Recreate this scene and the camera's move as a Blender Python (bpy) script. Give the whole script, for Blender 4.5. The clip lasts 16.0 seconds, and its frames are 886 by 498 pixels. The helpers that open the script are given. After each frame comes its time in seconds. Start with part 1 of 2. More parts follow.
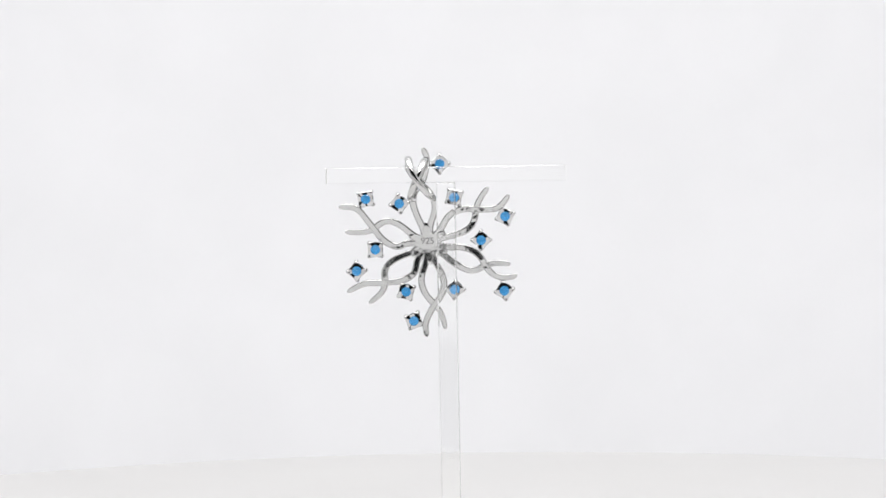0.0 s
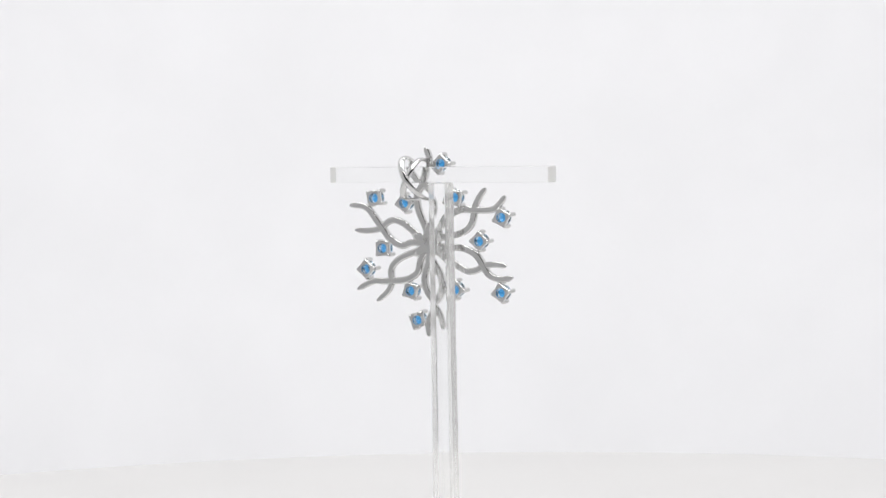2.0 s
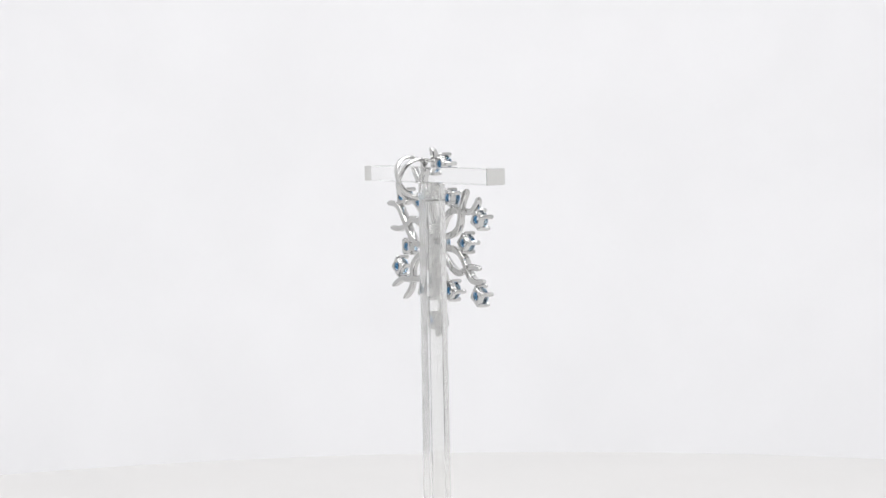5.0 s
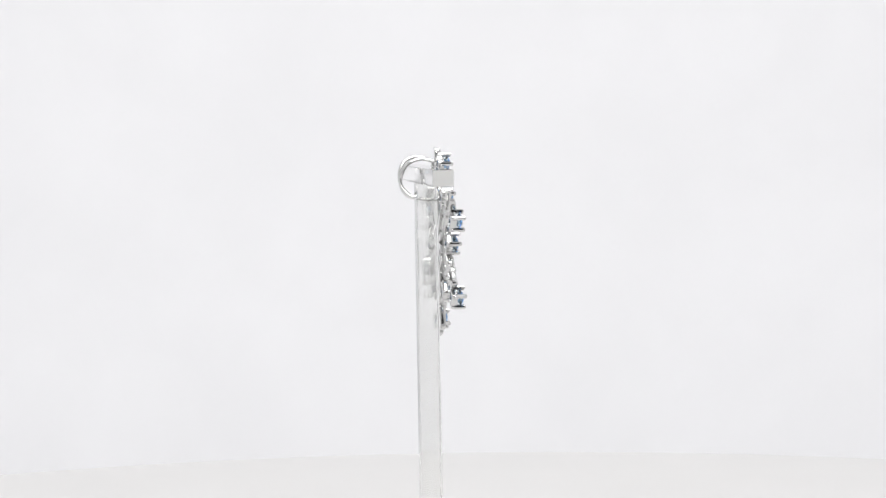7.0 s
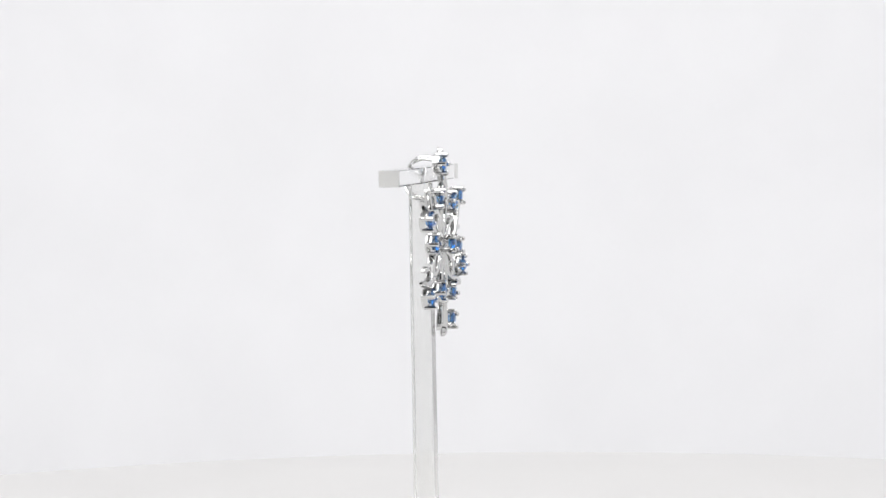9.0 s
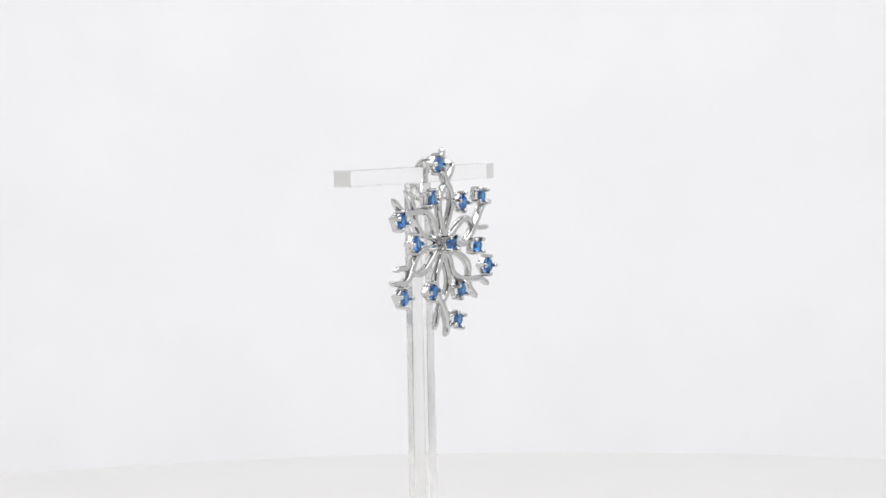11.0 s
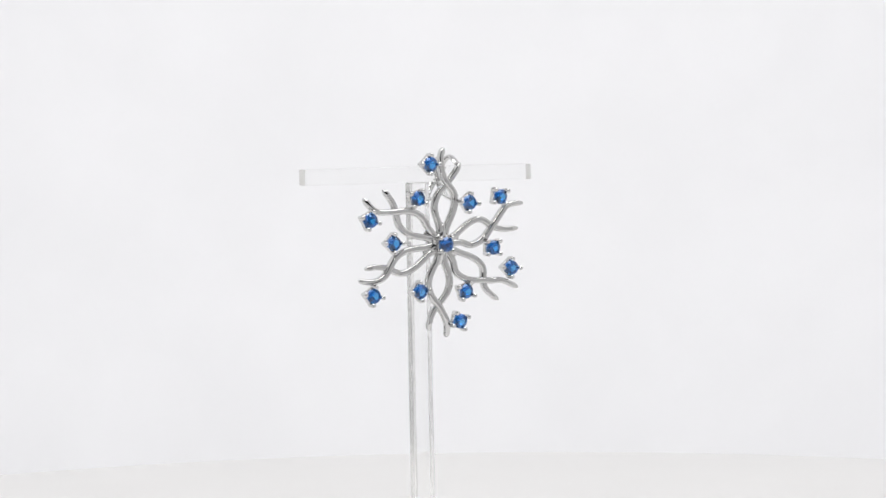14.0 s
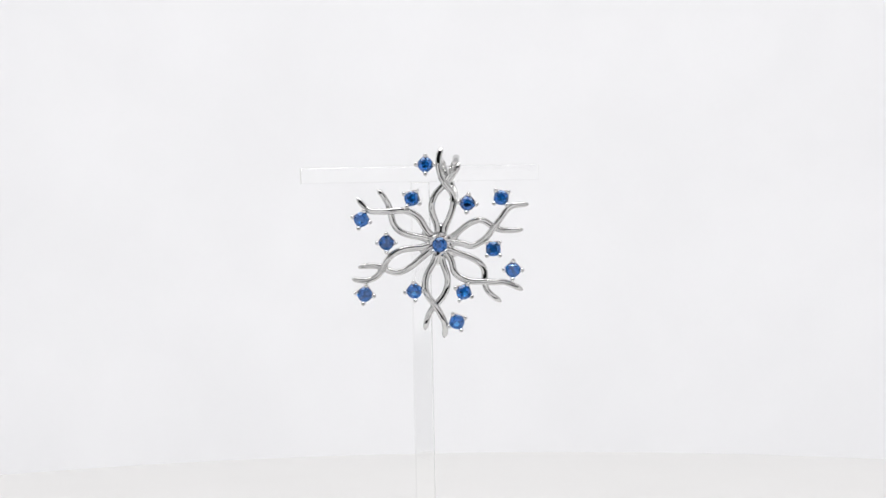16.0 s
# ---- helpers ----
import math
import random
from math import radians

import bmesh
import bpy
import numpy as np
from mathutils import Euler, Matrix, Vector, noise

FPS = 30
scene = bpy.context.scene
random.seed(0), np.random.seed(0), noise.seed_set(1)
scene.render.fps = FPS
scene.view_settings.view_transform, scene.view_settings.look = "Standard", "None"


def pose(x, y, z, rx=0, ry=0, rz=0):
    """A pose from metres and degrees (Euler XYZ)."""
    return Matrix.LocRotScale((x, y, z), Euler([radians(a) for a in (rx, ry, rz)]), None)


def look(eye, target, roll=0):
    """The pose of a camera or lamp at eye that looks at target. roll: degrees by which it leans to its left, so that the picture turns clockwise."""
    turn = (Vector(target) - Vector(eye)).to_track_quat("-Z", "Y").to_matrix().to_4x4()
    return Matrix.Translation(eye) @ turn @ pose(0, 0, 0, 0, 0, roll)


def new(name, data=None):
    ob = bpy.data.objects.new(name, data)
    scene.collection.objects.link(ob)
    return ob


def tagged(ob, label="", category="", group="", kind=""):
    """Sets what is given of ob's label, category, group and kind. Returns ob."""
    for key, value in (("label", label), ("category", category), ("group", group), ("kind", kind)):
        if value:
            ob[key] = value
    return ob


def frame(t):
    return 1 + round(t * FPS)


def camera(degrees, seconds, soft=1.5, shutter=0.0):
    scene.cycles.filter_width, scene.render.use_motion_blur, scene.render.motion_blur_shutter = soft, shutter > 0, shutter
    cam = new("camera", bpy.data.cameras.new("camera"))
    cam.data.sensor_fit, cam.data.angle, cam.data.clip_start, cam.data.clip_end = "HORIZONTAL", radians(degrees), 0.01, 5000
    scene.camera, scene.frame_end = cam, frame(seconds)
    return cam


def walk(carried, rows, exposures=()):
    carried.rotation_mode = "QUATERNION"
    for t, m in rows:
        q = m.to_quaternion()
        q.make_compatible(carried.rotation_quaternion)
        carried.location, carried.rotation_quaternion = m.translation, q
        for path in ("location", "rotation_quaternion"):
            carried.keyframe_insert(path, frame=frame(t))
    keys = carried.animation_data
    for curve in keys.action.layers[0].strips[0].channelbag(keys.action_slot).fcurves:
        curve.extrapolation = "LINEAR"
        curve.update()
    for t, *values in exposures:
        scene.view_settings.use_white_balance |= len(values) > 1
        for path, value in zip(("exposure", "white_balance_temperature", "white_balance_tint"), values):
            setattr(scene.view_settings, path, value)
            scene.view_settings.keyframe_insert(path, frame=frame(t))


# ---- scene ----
MM = 0.001

# ---- camera: still, on a tripod, just inside the front of the added cloth tent ----
AXIS_TOP = 0.0975            # height of the stand's cross bar over the turntable
cam = camera(22.4, 16.0, soft=1.5)
EYE = pose(0.0, -0.3521, AXIS_TOP + 0.0094, 86.35, 0, -0.23) @ pose(0, 0, 0, 0, 0, -1.04)
walk(cam, [(0.0, EYE), (16.0, EYE)])

# ---- light: unseen lamps added overhead, at the front and at the backdrop, white cloth all round ----
world = bpy.data.worlds.new("room")
world.use_nodes = True
world.node_tree.nodes["Background"].inputs[0].default_value = (0.6, 0.62, 0.65, 1)
world.node_tree.nodes["Background"].inputs[1].default_value = 0.03
scene.world = world
scene.view_settings.exposure = -0.745


def unseen_lamp(name, at, towards, sx, sy, watts):
    data = bpy.data.lights.new(name, "AREA")
    data.shape, data.size, data.size_y, data.energy = "RECTANGLE", sx, sy, watts
    data.color = (1.0, 0.995, 0.985)
    ob = new(name, data)
    ob.matrix_world = look(at, towards)
    return ob


# added overhead light, out of view, brightens disc and cut acrylic
unseen_lamp("overhead_fill", (0.0, -0.12, 0.70), (0.0, -0.08, 0.0), 0.75, 0.42, 6.4)
# unseen helper: brightens the front cloth that the flat silver mirrors
unseen_lamp("front_cloth_fill", (0.0, -0.22, 0.30), (-0.01, -0.37, 0.09), 0.18, 0.05, 0.75)
# two hidden strips, added to even the backdrop's brightness from top and bottom
unseen_lamp("backdrop_fill", (0.0, 0.30, 0.66), (0.0, 0.62, 0.12), 1.0, 0.08, 1.84)
unseen_lamp("backdrop_fill", (0.0, 0.41, -0.05), (0.0, 0.62, 0.25), 1.0, 0.03, 0.48)


# ---- materials ----
def material(name, color, rough=0.5, metal=0.0, transmission=0.0, ior=1.5, vary=0.0, scale=40.0, bump=0.0, bump_scale=400.0, rough_vary=0.0, bump_detail=5):
    m = bpy.data.materials.new(name)
    m.use_nodes = True
    nt = m.node_tree
    b = nt.nodes["Principled BSDF"]
    b.inputs["Base Color"].default_value = (*color, 1)
    b.inputs["Roughness"].default_value = rough
    b.inputs["Metallic"].default_value = metal
    b.inputs["Transmission Weight"].default_value = transmission
    b.inputs["IOR"].default_value = ior
    co = nt.nodes.new("ShaderNodeTexCoord")
    if vary or rough_vary:
        n = nt.nodes.new("ShaderNodeTexNoise")
        n.inputs["Scale"].default_value = scale
        n.inputs["Detail"].default_value = 6
        nt.links.new(co.outputs["Object"], n.inputs["Vector"])
        if vary:
            ramp = nt.nodes.new("ShaderNodeMapRange")
            ramp.inputs["From Min"].default_value, ramp.inputs["From Max"].default_value = 0.3, 0.7
            ramp.inputs["To Min"].default_value, ramp.inputs["To Max"].default_value = 1 - vary, 1 + vary
            nt.links.new(n.outputs["Fac"], ramp.inputs["Value"])
            mul = nt.nodes.new("ShaderNodeVectorMath")
            mul.operation = "SCALE"
            mul.inputs[0].default_value = color
            nt.links.new(ramp.outputs["Result"], mul.inputs["Scale"])
            nt.links.new(mul.outputs["Vector"], b.inputs["Base Color"])
        if rough_vary:
            rr = nt.nodes.new("ShaderNodeMapRange")
            rr.inputs["From Min"].default_value, rr.inputs["From Max"].default_value = 0.3, 0.7
            rr.inputs["To Min"].default_value, rr.inputs["To Max"].default_value = max(rough - rough_vary, 0.0), rough + rough_vary
            nt.links.new(n.outputs["Fac"], rr.inputs["Value"])
            nt.links.new(rr.outputs["Result"], b.inputs["Roughness"])
    if bump:
        n2 = nt.nodes.new("ShaderNodeTexNoise")
        n2.inputs["Scale"].default_value = bump_scale
        n2.inputs["Detail"].default_value = bump_detail
        nt.links.new(co.outputs["Object"], n2.inputs["Vector"])
        bp = nt.nodes.new("ShaderNodeBump")
        bp.inputs["Strength"].default_value = bump
        bp.inputs["Distance"].default_value = 0.0002
        nt.links.new(n2.outputs["Fac"], bp.inputs["Height"])
        nt.links.new(bp.outputs["Normal"], b.inputs["Normal"])
    return m


CLOTH = material("white_cloth", (0.85, 0.85, 0.87), 0.95, vary=0.016, scale=22, bump=0.10, bump_scale=900)
FRONT_CLOTH = material("light_grey_cloth", (0.76, 0.76, 0.765), 0.95, vary=0.03, scale=9)
OUTER_CLOTH = material("mid_grey_cloth", (0.64, 0.64, 0.645), 0.95, vary=0.03, scale=9)
SIDE_CLOTH = material("grey_cloth", (0.84, 0.84, 0.845), 0.95, vary=0.03, scale=9)
TABLE = material("table_white", (0.80, 0.80, 0.80), 0.6, vary=0.02, scale=15)
DISC = material("turntable_white", (0.665, 0.659, 0.656), 0.6, vary=0.01, scale=25, bump=0.05, bump_scale=1200)
SILVER = material("polished_silver", (0.61, 0.61, 0.605), 0.035, metal=1.0, vary=0.03, scale=500, rough_vary=0.02, bump=0.07, bump_scale=420, bump_detail=2)
STAMP = material("stamped_silver", (0.36, 0.36, 0.35), 0.5, metal=1.0, vary=0.05, scale=900)
ACRYLIC = material("clear_acrylic", (0.998, 1.0, 0.997), 0.02, transmission=1.0, ior=1.49, bump=0.03, bump_scale=500)


def frosted(name, color, haze, rough):
    """Cut acrylic: clear glass mixed with a milky, light-passing skin."""
    m = material(name, color, rough, transmission=1.0, ior=1.49, bump=0.30, bump_scale=1500)
    nt = m.node_tree
    b = nt.nodes["Principled BSDF"]
    grain = next(n for n in nt.nodes if n.type == "TEX_NOISE")
    along = nt.nodes.new("ShaderNodeMapping")      # saw marks run up the post
    along.inputs["Scale"].default_value = (1.0, 1.0, 0.03)
    nt.links.new(grain.inputs["Vector"].links[0].from_socket, along.inputs["Vector"])
    nt.links.new(along.outputs["Vector"], grain.inputs["Vector"])
    dif, tra, both, mix = (nt.nodes.new(k) for k in ("ShaderNodeBsdfDiffuse", "ShaderNodeBsdfTranslucent", "ShaderNodeMixShader", "ShaderNodeMixShader"))
    dif.inputs["Color"].default_value = tra.inputs["Color"].default_value = (*color, 1)
    both.inputs[0].default_value = 0.45
    nt.links.new(dif.outputs[0], both.inputs[1])
    nt.links.new(tra.outputs[0], both.inputs[2])
    mix.inputs[0].default_value = haze
    nt.links.new(b.outputs[0], mix.inputs[1])
    nt.links.new(both.outputs[0], mix.inputs[2])
    nt.links.new(mix.outputs[0], nt.nodes["Material Output"].inputs["Surface"])
    return m


SAWN = frosted("sawn_acrylic", (0.995, 0.995, 0.98), 0.96, 0.30)
EDGE = frosted("cut_edge_acrylic", (0.992, 0.994, 0.982), 0.15, 0.08)
GEM = material("blue_gem", (0.006, 0.145, 0.55), 0.01, transmission=1.0, ior=1.76)
# same stone, paler: stands in for light crossing less of it from behind
GEM_BACKLIT = material("backlit_gem_tint", (0.70, 0.88, 1.0), 0.02, transmission=1.0, ior=1.76)


# ---- building helpers ----
def crisp(bm, limit=0.62):
    """Marks the hard edges, so that flat sides stay flat."""
    bm.normal_update()
    for e in bm.edges:
        if len(e.link_faces) == 2 and e.calc_face_angle(0.0) > limit:
            e.smooth = False


def part(name, bm, mat, parent=None, label="", smooth=True, place=None):
    me = bpy.data.meshes.new(name)
    crisp(bm)
    bm.to_mesh(me)
    bm.free()
    for m in (mat if isinstance(mat, (list, tuple)) else [mat]):
        me.materials.append(m)
    for poly in me.polygons:
        poly.use_smooth = smooth
    ob = new(name, me)
    if parent:
        ob.parent = parent
    if place is not None:
        ob.matrix_basis = place
    if label:
        ob["label"] = label
    return ob


def box(bm, x0, x1, y0, y1, z0, z1, bevel=0.0, segments=2):
    vs = bmesh.ops.create_cube(bm, size=1.0)["verts"]
    for v in vs:
        v.co = Vector(((x0 + x1) / 2 + v.co.x * (x1 - x0), (y0 + y1) / 2 + v.co.y * (y1 - y0), (z0 + z1) / 2 + v.co.z * (z1 - z0)))
    if bevel:
        es = list({e for v in vs for e in v.link_edges})
        bmesh.ops.bevel(bm, geom=es, offset=bevel, segments=segments, affect="EDGES", profile=0.5)
    return bm


def spline(points, steps=7):
    """Smooth line through the control points."""
    p = [Vector(q) for q in points]
    p = [p[0] * 2 - p[1]] + p + [p[-1] * 2 - p[-2]]
    out = []
    for i in range(1, len(p) - 2):
        a, b, c, d = p[i - 1:i + 3]
        for k in range(steps):
            t = k / steps
            out.append(0.5 * (2 * b + (c - a) * t + (2 * a - 5 * b + 4 * c - d) * t * t + (3 * b - a - 3 * c + d) * t ** 3))
    out.append(p[-2])
    for _ in range(14):
        out = [out[0]] + [(out[i - 1] + out[i] * 2 + out[i + 1]) / 4 for i in range(1, len(out) - 1)] + [out[-1]]
    return out


def sweep(points, section, up):
    """A bar of the given section along a line; section in (across, along up), ends rounded off."""
    bm = bmesh.new()
    n, rings = len(points), []
    for i, p in enumerate(points):
        t = (points[min(i + 1, n - 1)] - points[max(i - 1, 0)]).normalized()
        side = t.cross(up).normalized()
        vert = side.cross(t).normalized()
        edge = min(i, n - 1 - i)
        k = (0.35, 0.72, 0.90, 1.0)[min(edge, 3)]
        rings.append([bm.verts.new(p + side * (a * k) + vert * (b * k)) for a, b in section])
    m = len(section)
    for r0, r1 in zip(rings, rings[1:]):
        for j in range(m):
            bm.faces.new((r0[j], r0[(j + 1) % m], r1[(j + 1) % m], r1[j]))
    bm.faces.new(rings[0][::-1])
    bm.faces.new(rings[-1])
    bmesh.ops.recalc_face_normals(bm, faces=bm.faces)
    return bm


# ---- light tent: unseen sides, roof and front added around the backdrop ----
def panel(name, x0, x1, y0, y1, z0, z1, mat, label):
    bm = box(bmesh.new(), x0, x1, y0, y1, z0, z1)
    ob = part(name, bm, mat, smooth=False)
    return tagged(ob, label, "tent wall", kind="structure")


HALF, BACK, FRONT, ROOF = 0.55, 0.62, -0.37, 0.74
FLOOR = -0.09
panel("wall_north", -HALF, HALF, BACK, BACK + 0.01, FLOOR, ROOF, CLOTH, "plain white cloth backdrop behind the turntable")
# sides and roof stay out of view; they shape bounce light and reflections
panel("wall_west", -HALF - 0.01, -HALF, FRONT, BACK + 0.01, FLOOR, ROOF, SIDE_CLOTH, "unseen plain grey cloth side wall added for reflections")
panel("wall_east", HALF, HALF + 0.01, FRONT, BACK + 0.01, FLOOR, ROOF, SIDE_CLOTH, "unseen plain grey cloth side wall added for reflections")
tagged(panel("ceiling", -HALF, HALF, FRONT, BACK, ROOF, ROOF + 0.01, CLOTH, "unseen white cloth roof added over the set"), category="tent roof")
tagged(panel("table_top", -HALF - 0.05, HALF + 0.05, FRONT - 0.3, BACK + 0.05, FLOOR - 0.03, FLOOR, TABLE, "white table top under the turntable"), category="table")


def front_wall():
    """Unseen front cloth, holed at, below and above the lens and at the foot, for dark reflections."""
    # holes onto a dark surround, added to be mirrored black in the silver
    dark_gaps = ((-0.042, -0.020, 0.052, 0.061), (-0.016, -0.006, 0.057, 0.071), (-0.022, 0.022, 0.087, 0.132), (-0.26, 0.26, 0.138, 0.440), (-0.26, 0.26, -0.085, 0.032))
    xs = sorted({-HALF, HALF, -0.09, 0.09, *(g[0] for g in dark_gaps), *(g[1] for g in dark_gaps)})
    zs = sorted({FLOOR, ROOF, *(g[2] for g in dark_gaps), *(g[3] for g in dark_gaps)})
    bm = bmesh.new()
    for x0, x1 in zip(xs, xs[1:]):
        for z0, z1 in zip(zs, zs[1:]):
            x, z = (x0 + x1) / 2, (z0 + z1) / 2
            if not any(g[0] < x < g[1] and g[2] < z < g[3] for g in dark_gaps):
                bm.faces.new([bm.verts.new(p) for p in ((x0, FRONT, z0), (x1, FRONT, z0), (x1, FRONT, z1), (x0, FRONT, z1))])
    bmesh.ops.remove_doubles(bm, verts=bm.verts, dist=1e-5)
    bmesh.ops.recalc_face_normals(bm, faces=bm.faces)
    bmesh.ops.solidify(bm, geom=list(bm.faces), thickness=0.004)
    # outer panels set darker, so that turned silver mirrors a greyer front
    for f in bm.faces:
        f.material_index = int(abs(f.calc_center_median().x) > 0.09)
    ob = part("wall_south", bm, [FRONT_CLOTH, OUTER_CLOTH], smooth=False)
    return tagged(ob, "unseen light grey cloth front wall with holes added for dark reflections", "tent wall", kind="structure")


front_wall()


# ---- turntable ----
def turntable(radius=0.3355):
    top = new("turntable")
    tagged(top, "large flat round white turntable carrying the clear stand", "turntable")
    prof = [(0.0, 0.0), (radius - 0.002, 0.0), (radius - 0.0006, -0.0006), (radius, -0.002), (radius, -0.012), (radius - 0.001, -0.014), (0.0, -0.014)]
    bm, n, rings = bmesh.new(), 160, []
    for r, z in prof:
        rings.append([bm.verts.new((0, 0, z))] if r == 0 else [bm.verts.new((r * math.cos(2 * math.pi * i / n), r * math.sin(2 * math.pi * i / n), z)) for i in range(n)])
    for r0, r1 in zip(rings, rings[1:]):
        for i in range(n):
            j = (i + 1) % n
            if len(r0) == 1:
                bm.faces.new((r0[0], r1[i], r1[j]))
            elif len(r1) == 1:
                bm.faces.new((r0[i], r1[0], r0[j]))
            else:
                bm.faces.new((r0[i], r1[i], r1[j], r0[j]))
    bmesh.ops.recalc_face_normals(bm, faces=bm.faces)
    part("platter", bm, DISC, top, smooth=False)
    bm = bmesh.new()
    bmesh.ops.create_cone(bm, cap_ends=True, segments=64, radius1=0.13, radius2=0.12, depth=0.076, matrix=Matrix.Translation((0, 0, -0.052)))
    part("foot", bm, DISC, top, smooth=False)
    return top


# ---- clear stand: a T of acrylic on a small base ----
BAR_X, BAR_Y, BAR_L, BAR_H, SHEET = -2.155, 1.47, 37.66, 2.474, 3.2


def t_stand():
    top = new("display_stand")
    tagged(top, "clear acrylic T shaped jewellery stand on the white turntable", "display stand")
    z = AXIS_TOP
    x0, x1 = (BAR_X - BAR_L / 2) * MM, (BAR_X + BAR_L / 2) * MM
    y0, y1 = (BAR_Y - SHEET / 2) * MM, (BAR_Y + SHEET / 2) * MM
    bm = box(bmesh.new(), x0, x1, y0, y1, z - BAR_H * MM, z, 0.12 * MM, 2)
    bm.normal_update()
    for f in bm.faces:
        if abs(f.normal.x) > 0.9:
            f.material_index = 1
    part("cross_bar", bm, [ACRYLIC, SAWN], top, smooth=False)
    px = (BAR_X + 0.06) * MM
    bm = bmesh.new()
    zt, zb = z - (BAR_H + 0.04) * MM, 0.003
    wt, wb, tt, tb = 1.45 * MM, 1.55 * MM, 1.6 * MM, 1.75 * MM
    box(bm, -1, 1, -1, 1, 0, 1)
    ym = BAR_Y * MM
    for v in bm.verts:
        lo = v.co.z < 0.5
        v.co = Vector((px + v.co.x * (wb if lo else wt), ym + v.co.y * (tb if lo else tt), zb if lo else zt))
    bmesh.ops.bevel(bm, geom=list(bm.edges), offset=0.14 * MM, segments=2, affect="EDGES", profile=0.5)
    bm.normal_update()
    for f in bm.faces:
        if f.normal.z > 0.9:
            f.material_index = 1
        elif abs(f.normal.x) > 0.9:
            f.material_index = 2
    part("post", bm, [ACRYLIC, SAWN, EDGE], top, smooth=False)
    bm = box(bmesh.new(), px - 0.015, px + 0.015, ym - 0.015, ym + 0.015, 0.0002, 0.00298, 0.0003, 2)
    part("base", bm, ACRYLIC, top, smooth=False)
    return top


# ---- snowflake pendant ----
# centre of the flower on the turntable, and its slight turn to the bar
PLANE = pose(0.95 * MM, -0.92 * MM, AXIS_TOP - 12.2 * MM, 0, 0, 1.5)
# each arm: its direction, then (out, across) of: crossing, swell of strand one and two, bend, tips, outer and inner stone
ARMS = (
    (84.2, 9.5, (6.7, -1.5), (5.9, 1.65), (12.9, 1.35), (15.0, 0.9), (12.7, -2.05), (12.3, 3.3), (6.8, -3.8)),
    (145.6, 9.3, (5.7, -1.6), (6.3, 1.65), (11.9, 1.75), (14.8, 1.05), (12.6, -1.75), (12.4, 3.5), (7.6, -3.6)),
    (202.0, 9.7, (6.4, -1.4), (7.0, 1.55), (12.4, 0.9), (14.8, -0.4), (13.0, -1.6), (13.9, 2.65), (7.6, -3.5)),
    (265.3, 9.7, (6.2, -1.8), (6.0, 1.55), (12.3, 1.6), (14.6, 1.65), (13.4, -1.45), (12.0, 3.5), (7.6, -3.5)),
    (319.4, 9.2, (5.1, -1.9), (6.7, 1.6), (11.4, 1.8), (14.6, 2.75), (13.0, -0.85), (11.4, 4.25), (7.7, -3.4)),
    (16.5, 8.9, (4.9, -1.7), (6.4, 1.7), (12.1, 2.3), (15.1, 1.75), (12.9, -1.75), (11.4, 4.1), (7.8, -3.2)),
)
OUTER_TURN, INNER_TURN = (1, 18, 10, 64, 3, 53), (8, 32, 0, 85, 29, 45)
# strand section: wide flat back, sides drawn in, crowned front (across, towards the front)
HALF_WIRE = [(0.34, -0.45), (0.43, -0.425), (0.505, -0.36), (0.55, -0.25), (0.555, -0.10), (0.53, 0.20), (0.48, 0.48), (0.43, 0.61), (0.36, 0.685), (0.27, 0.721), (0.16, 0.730)]
WIRE = [(-0.32, -0.45), (0.0, -0.45), (0.32, -0.45)] + HALF_WIRE + [(0.0, 0.731)] + [(-a, b) for a, b in HALF_WIRE[::-1]]
TOWARDS = Vector((0, -1, 0))


def arm_point(angle, u, v, w=0.0):
    a = radians(angle)
    return Vector((u * math.cos(a) - v * math.sin(a), -w, u * math.sin(a) + v * math.cos(a))) * MM


def strand(parent, angle, pts, slim=1.0, back=-0.45):
    """One wire of the flower: flat back in one plane, its front rising and falling by the third number of each point."""
    line = spline([arm_point(angle, *p) for p in pts])
    bm, rings, n = bmesh.new(), [], len(line)
    for i, p in enumerate(line):
        t = line[min(i + 1, n - 1)] - line[max(i - 1, 0)]
        side = Vector((t.z, 0, -t.x)).normalized()
        lift = -p.y
        k = (0.30, 0.62, 0.82, 0.93, 1.0)[min(i, n - 1 - i, 4)]
        k *= 1 - 0.18 * max(0.0, i / (n - 1) - 0.62) / 0.38
        ring = []
        for a, b in WIRE:
            h = back * MM + (b + 0.45) * MM * (0.45 + 0.55 * k) * (1 + lift / MM / 1.2)
            ring.append(bm.verts.new(Vector((p.x, 0, p.z)) + side * (a * MM * slim * k) + TOWARDS * h))
        rings.append(ring)
    skin(bm, rings)
    bm.faces.new(rings[0][::-1])
    bm.faces.new(rings[-1])
    bmesh.ops.recalc_face_normals(bm, faces=bm.faces)
    return part("strand", bm, SILVER, parent)


def lathe(bm, profile, n, power=None, turn=0.0):
    """Rings about the y axis; profile of (radius, towards the front)."""
    rings = []
    for r, w in profile:
        ring = []
        for i in range(n):
            a = 2 * math.pi * i / n
            k = r if power is None or r < 1.1 else r * (1 + power * math.cos(4 * a))
            ring.append(bm.verts.new((k * math.cos(a + turn) * MM, -w * MM, k * math.sin(a + turn) * MM)))
        rings.append(ring)
    return rings


def skin(bm, rings, close=False):
    pairs = list(zip(rings, rings[1:])) + ([(rings[-1], rings[0])] if close else [])
    for r0, r1 in pairs:
        n = len(r0)
        for i in range(n):
            bm.faces.new((r0[i], r0[(i + 1) % n], r1[(i + 1) % n], r1[i]))


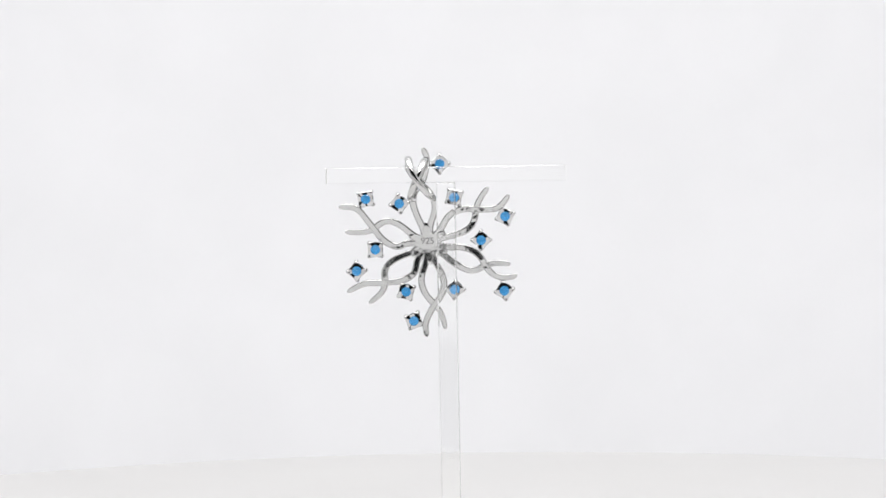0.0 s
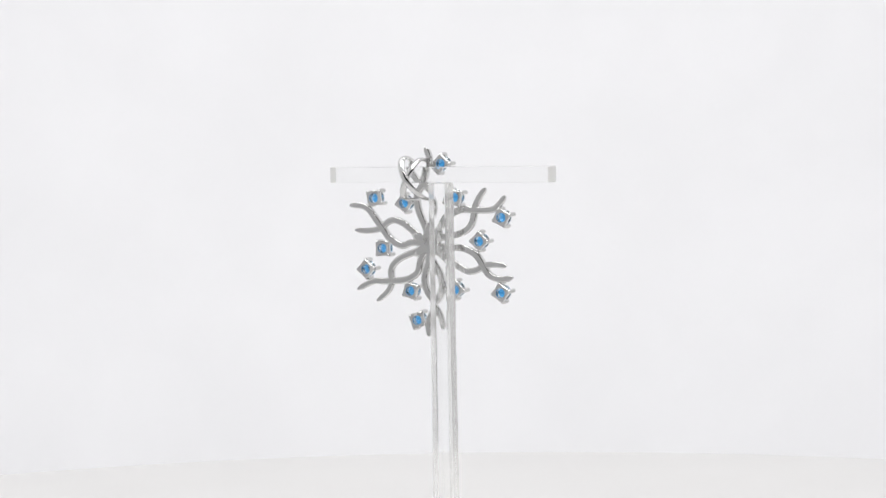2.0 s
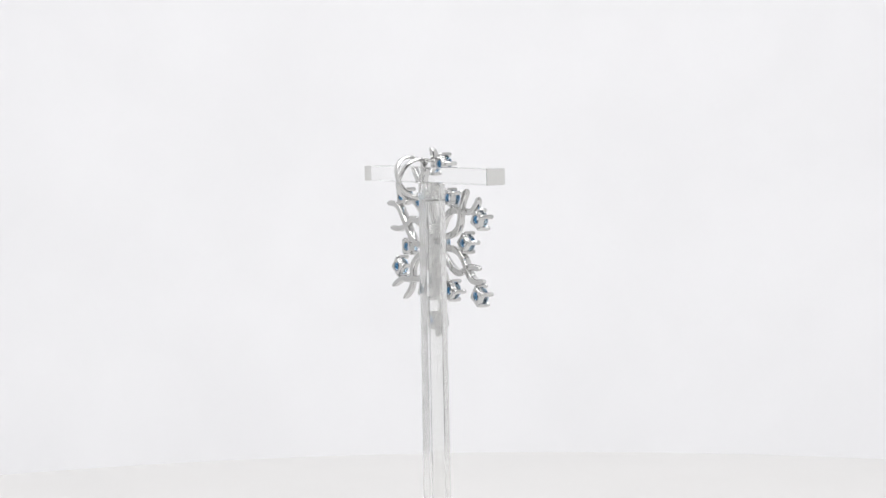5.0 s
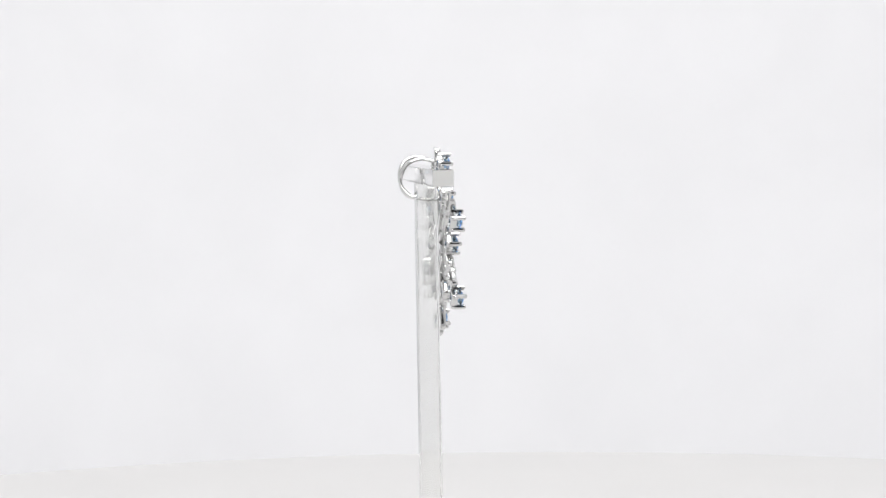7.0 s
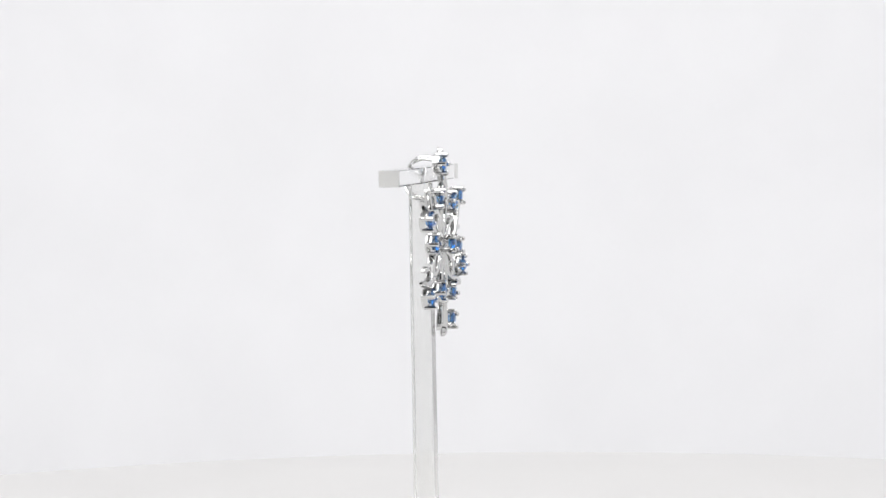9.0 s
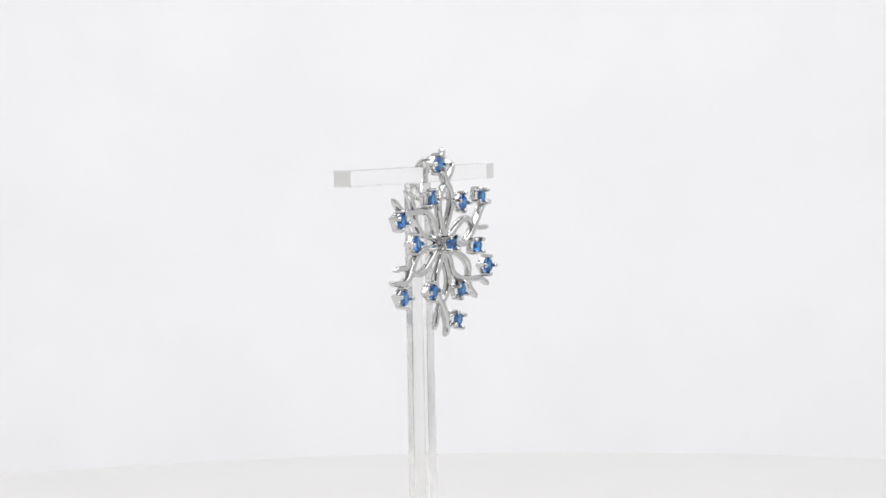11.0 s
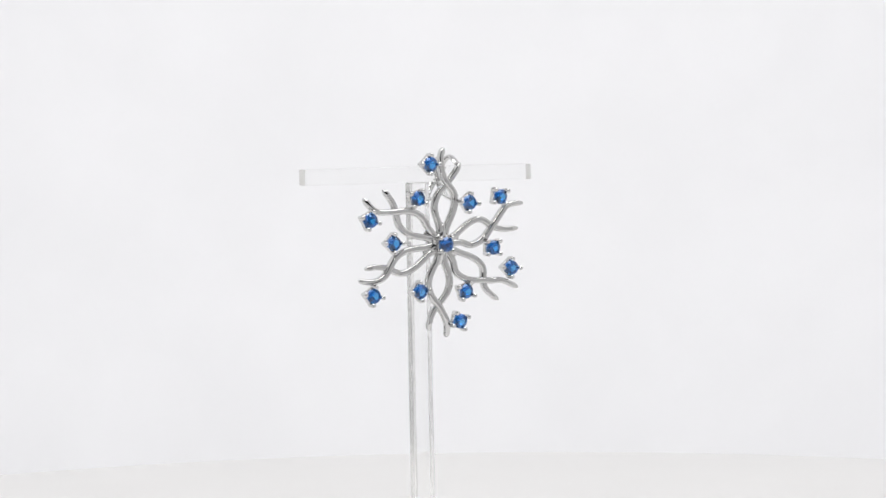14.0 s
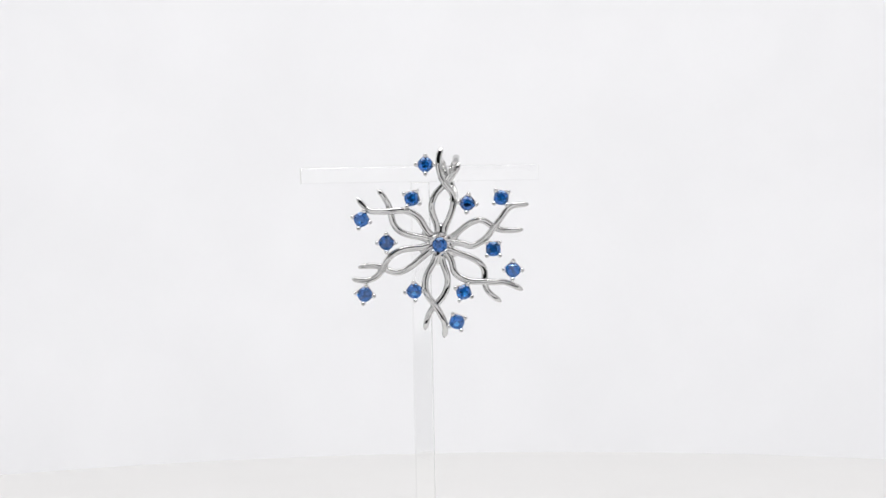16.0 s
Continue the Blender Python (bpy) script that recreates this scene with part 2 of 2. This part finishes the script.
def seat_mesh():
    bm = bmesh.new()
    rings = lathe(bm, [(0.76, -0.42), (1.22, -0.45), (1.31, -0.36), (1.28, 0.15), (1.20, 0.50), (1.13, 0.57), (1.03, 0.53), (0.84, 0.30), (0.73, -0.30)], 32, 0.12)
    skin(bm, rings, close=True)
    bmesh.ops.recalc_face_normals(bm, faces=bm.faces)
    return bm


def prong_bm(angle):
    a = radians(angle)
    rad = Vector((math.cos(a), 0, math.sin(a)))
    line = spline([rad * (r * MM) + Vector((0, -w * MM, 0)) for r, w in ((1.36, -0.46), (1.42, 0.1), (1.46, 0.75), (1.47, 1.25), (1.43, 1.62), (1.34, 1.86))], 5)
    sec = [(0.36 * math.cos(2 * math.pi * i / 10) * MM, 0.36 * math.sin(2 * math.pi * i / 10) * MM) for i in range(10)]
    return sweep(line, sec, rad.cross(TOWARDS).normalized())


def gem_bm():
    """Round brilliant: table, crown facets, girdle, pavilion."""
    bm = bmesh.new()
    def ring(r, w, n, off=0.0):
        return [bm.verts.new((r * math.cos(2 * math.pi * (i + off) / n) * MM, -w * MM, r * math.sin(2 * math.pi * (i + off) / n) * MM)) for i in range(n)]
    table, mid, gt, gb = ring(0.64, 1.52, 8), ring(0.93, 1.37, 8, 0.5), ring(1.18, 1.10, 16), ring(1.18, 1.04, 16)
    low, culet = ring(0.70, 0.62, 8, 0.5), bm.verts.new((0, -0.10 * MM, 0))
    bm.faces.new(table)
    for i in range(8):
        j = (i + 1) % 8
        bm.faces.new((table[i], table[j], mid[i]))
        bm.faces.new((mid[i - 1], table[i], mid[i], gt[2 * i]))
        bm.faces.new((mid[i], gt[2 * i], gt[2 * i + 1]))
        bm.faces.new((mid[i], gt[2 * i + 1], gt[(2 * i + 2) % 16]))
        bm.faces.new((low[i], gb[2 * i], gb[2 * i + 1]))
        bm.faces.new((low[i], gb[2 * i + 1], gb[(2 * i + 2) % 16]))
        bm.faces.new((low[i - 1], gb[2 * i], low[i], culet))
    for i in range(16):
        bm.faces.new((gt[i], gt[(i + 1) % 16], gb[(i + 1) % 16], gb[i]))
    bmesh.ops.recalc_face_normals(bm, faces=bm.faces)
    # pavilion takes the paler tint, so the stone looks backlit from behind
    for f in bm.faces:
        if f.calc_center_median().y > -1.0 * MM:
            f.material_index = 1
    return bm


SHARED = {}


def shared(key, make, mats, smooth):
    if key not in SHARED:
        me = bpy.data.meshes.new(key)
        bm = make()
        crisp(bm)
        bm.to_mesh(me)
        bm.free()
        for m in mats:
            me.materials.append(m)
        for poly in me.polygons:
            poly.use_smooth = smooth
        SHARED[key] = me
    return SHARED[key]


def setting(parent, at, turn, tilt=(0.0, 0.0)):
    s = new("setting", shared("setting", seat_mesh, [SILVER], True))
    s.parent = parent
    s.matrix_basis = Matrix.Translation(at) @ pose(0, 0, 0, tilt[0], 0, tilt[1]) @ pose(0, 0, 0, 0, turn, 0)
    for k in range(4):
        p = new("prong", shared("prong", lambda: prong_bm(0), [SILVER], True))
        p.parent = s
        p.matrix_basis = pose(0, 0, 0, 0, 90 * k, 0)
    g = new("gemstone", shared("gemstone", gem_bm, [GEM, GEM_BACKLIT], False))
    g.parent = s
    g.matrix_basis = Matrix.Translation((0, -1.05 * MM, 0)) @ pose(0, 0, 0, random.uniform(-7, 7), 0, random.uniform(-7, 7)) @ Matrix.Translation((0, 1.05 * MM, 0)) @ pose(0, 0, 0, 0, random.uniform(0, 45), 0)
    g["label"] = "round faceted blue gemstone"
    return s


def hub(parent):
    bm = bmesh.new()
    n = 72
    def ring(r, w, lobes):
        out = []
        for i in range(n):
            a = 2 * math.pi * i / n
            k = r + lobes * max(math.cos(6 * (a - radians(24))), -0.6)
            out.append(bm.verts.new((k * math.cos(a) * MM, -w * MM, k * math.sin(a) * MM)))
        return out
    rings = [ring(0.05, -0.475, 0), ring(2.00, -0.475, 0.80), ring(2.28, -0.475, 0.94), ring(2.40, -0.40, 1.0), ring(2.30, 0.18, 0.90), ring(2.05, 0.40, 0.75), ring(1.5, 0.54, 0.3), ring(0.05, 0.60, 0)]
    skin(bm, rings)
    bm.faces.new(rings[0][::-1])
    bm.faces.new(rings[-1])
    bmesh.ops.recalc_face_normals(bm, faces=bm.faces)
    return part("hub", bm, SILVER, parent, "solid silver centre plate")


def hallmark(parent):
    cu = bpy.data.curves.new("hallmark", "FONT")
    cu.body, cu.size, cu.extrude, cu.align_x, cu.align_y = "925", 1.45 * MM, 0.03 * MM, "CENTER", "CENTER"
    tmp = bpy.data.objects.new("hallmark_text", cu)
    scene.collection.objects.link(tmp)
    bpy.context.view_layer.update()
    me = bpy.data.meshes.new_from_object(tmp.evaluated_get(bpy.context.evaluated_depsgraph_get()))
    bpy.data.objects.remove(tmp)
    me.name = "hallmark"
    me.materials.clear()
    me.materials.append(STAMP)
    ob = new("hallmark", me)
    ob.parent = parent
    ob.matrix_basis = Matrix.Translation((0.1 * MM, 0.49 * MM, 0.40 * MM)) @ Matrix.Rotation(math.pi, 4, "Z") @ Matrix.Rotation(math.pi / 2, 4, "X")
    ob["label"] = "stamped figures 925"
    return ob


def bail(parent):
    """Two wires that run back over the bar, cross behind it and come forward under it."""
    sec = [(0.53 * math.cos(2 * math.pi * i / 12) * MM, 0.30 * math.sin(2 * math.pi * i / 12) * MM) for i in range(12)]
    # (right, back, up) seen from the front
    one = ((2.7, -0.2, 12.6), (2.75, 1.4, 13.3), (2.8, 3.2, 13.75), (2.8, 4.9, 13.35), (2.4, 6.1, 12.2), (1.6, 6.55, 10.3), (0.4, 6.2, 8.7), (-0.5, 5.0, 7.6), (-1.0, 3.4, 7.1), (-1.1, 1.6, 7.0), (-0.9, 0.2, 7.0))
    two = ((0.3, -0.2, 12.9), (0.3, 1.4, 13.2), (0.3, 3.2, 13.4), (0.4, 4.8, 12.9), (0.8, 5.9, 11.8), (1.6, 6.40, 10.1), (2.2, 6.0, 8.6), (2.5, 4.9, 7.5), (2.5, 3.4, 7.1), (2.3, 1.6, 7.0), (2.1, 0.2, 7.0))
    for pts in (one, two):
        line = spline([Vector((x, w * 0.9, z)) * MM for x, w, z in pts])
        c = Vector((1.4, 3.0, 10.4)) * MM
        bm = bmesh.new()
        rings, n = [], len(line)
        for i, p in enumerate(line):
            t = (line[min(i + 1, n - 1)] - line[max(i - 1, 0)]).normalized()
            out = Vector((0, p.y - c.y, p.z - c.z)).normalized()
            side = t.cross(out).normalized()
            out = side.cross(t).normalized()
            rings.append([bm.verts.new(p + side * a + out * b) for a, b in sec])
        skin(bm, rings)
        bm.faces.new(rings[0][::-1])
        bm.faces.new(rings[-1])
        bmesh.ops.recalc_face_normals(bm, faces=bm.faces)
        part("bail_wire", bm, SILVER, parent, "silver bail wire hooked over the bar")


def pendant():
    top = new("snowflake_pendant")
    tagged(top, "polished silver snowflake pendant with round blue gemstones on clear bar", "pendant")
    made = []
    for k, (ang, c, p1, p2, bend, t1, t2, outer, inner) in enumerate(ARMS):
        q1, q2 = p1[1] * 1.10, p2[1] * 1.10
        s1 = [(1.0, -0.40, -0.26), (2.3, -0.52, -0.22), (3.5, q1 * 0.52, -0.15), (p1[0] * 0.5 + 1.75, q1 * 0.86, -0.07), (p1[0] + 0.3, q1, 0.04), ((p1[0] + c) / 2 + 0.35, q1 * 0.70, 0.145), (c, 0.0, 0.175),
              (c + 1.3, 0.85, 0.205), (bend[0], bend[1], 0.16), ((bend[0] + t1[0]) / 2 + 0.2, (bend[1] + t1[1]) / 2 + 0.15, 0.0), (t1[0] + 0.1, t1[1], -0.18)]
        s2 = [(1.0, 0.40, -0.26), (2.3, 0.52, -0.22), (3.5, q2 * 0.52, -0.16), (p2[0] * 0.5 + 1.75, q2 * 0.86, -0.10), (p2[0] + 0.3, q2, -0.05), ((p2[0] + c) / 2 + 0.3, q2 * 0.68, -0.14), (c, -0.1, -0.26),
              (c + 1.1, -0.85, -0.20), ((c + 1.1 + t2[0]) / 2 + 0.1, (t2[1] - 0.85) / 2 - 0.12, -0.12), (t2[0] + 0.3, t2[1], -0.22)]
        made.append(strand(top, ang, s1))
        made.append(strand(top, ang, s2, 0.97, -0.435))
        setting(top, arm_point(ang, *outer), OUTER_TURN[k])
        setting(top, arm_point(ang, *inner), INNER_TURN[k])
    made.append(hub(top))
    setting(top, arm_point(0, 0, 0, 0.85), 45)
    hallmark(top)
    bail(top)
    for ch in list(top.children):
        ch.matrix_basis = PLANE @ ch.matrix_basis
    return top


disc = turntable()
stand = t_stand()
flake = pendant()


# ---- the turn: one even half turn in the clip ----
def motions():
    rows = [(float(t), pose(0, 0, 0, 0, 0, -2.3 + 11.175 * (16.0 - t))) for t in range(0, 17)]
    for thing in (disc, stand, flake):
        walk(thing, rows)


motions()
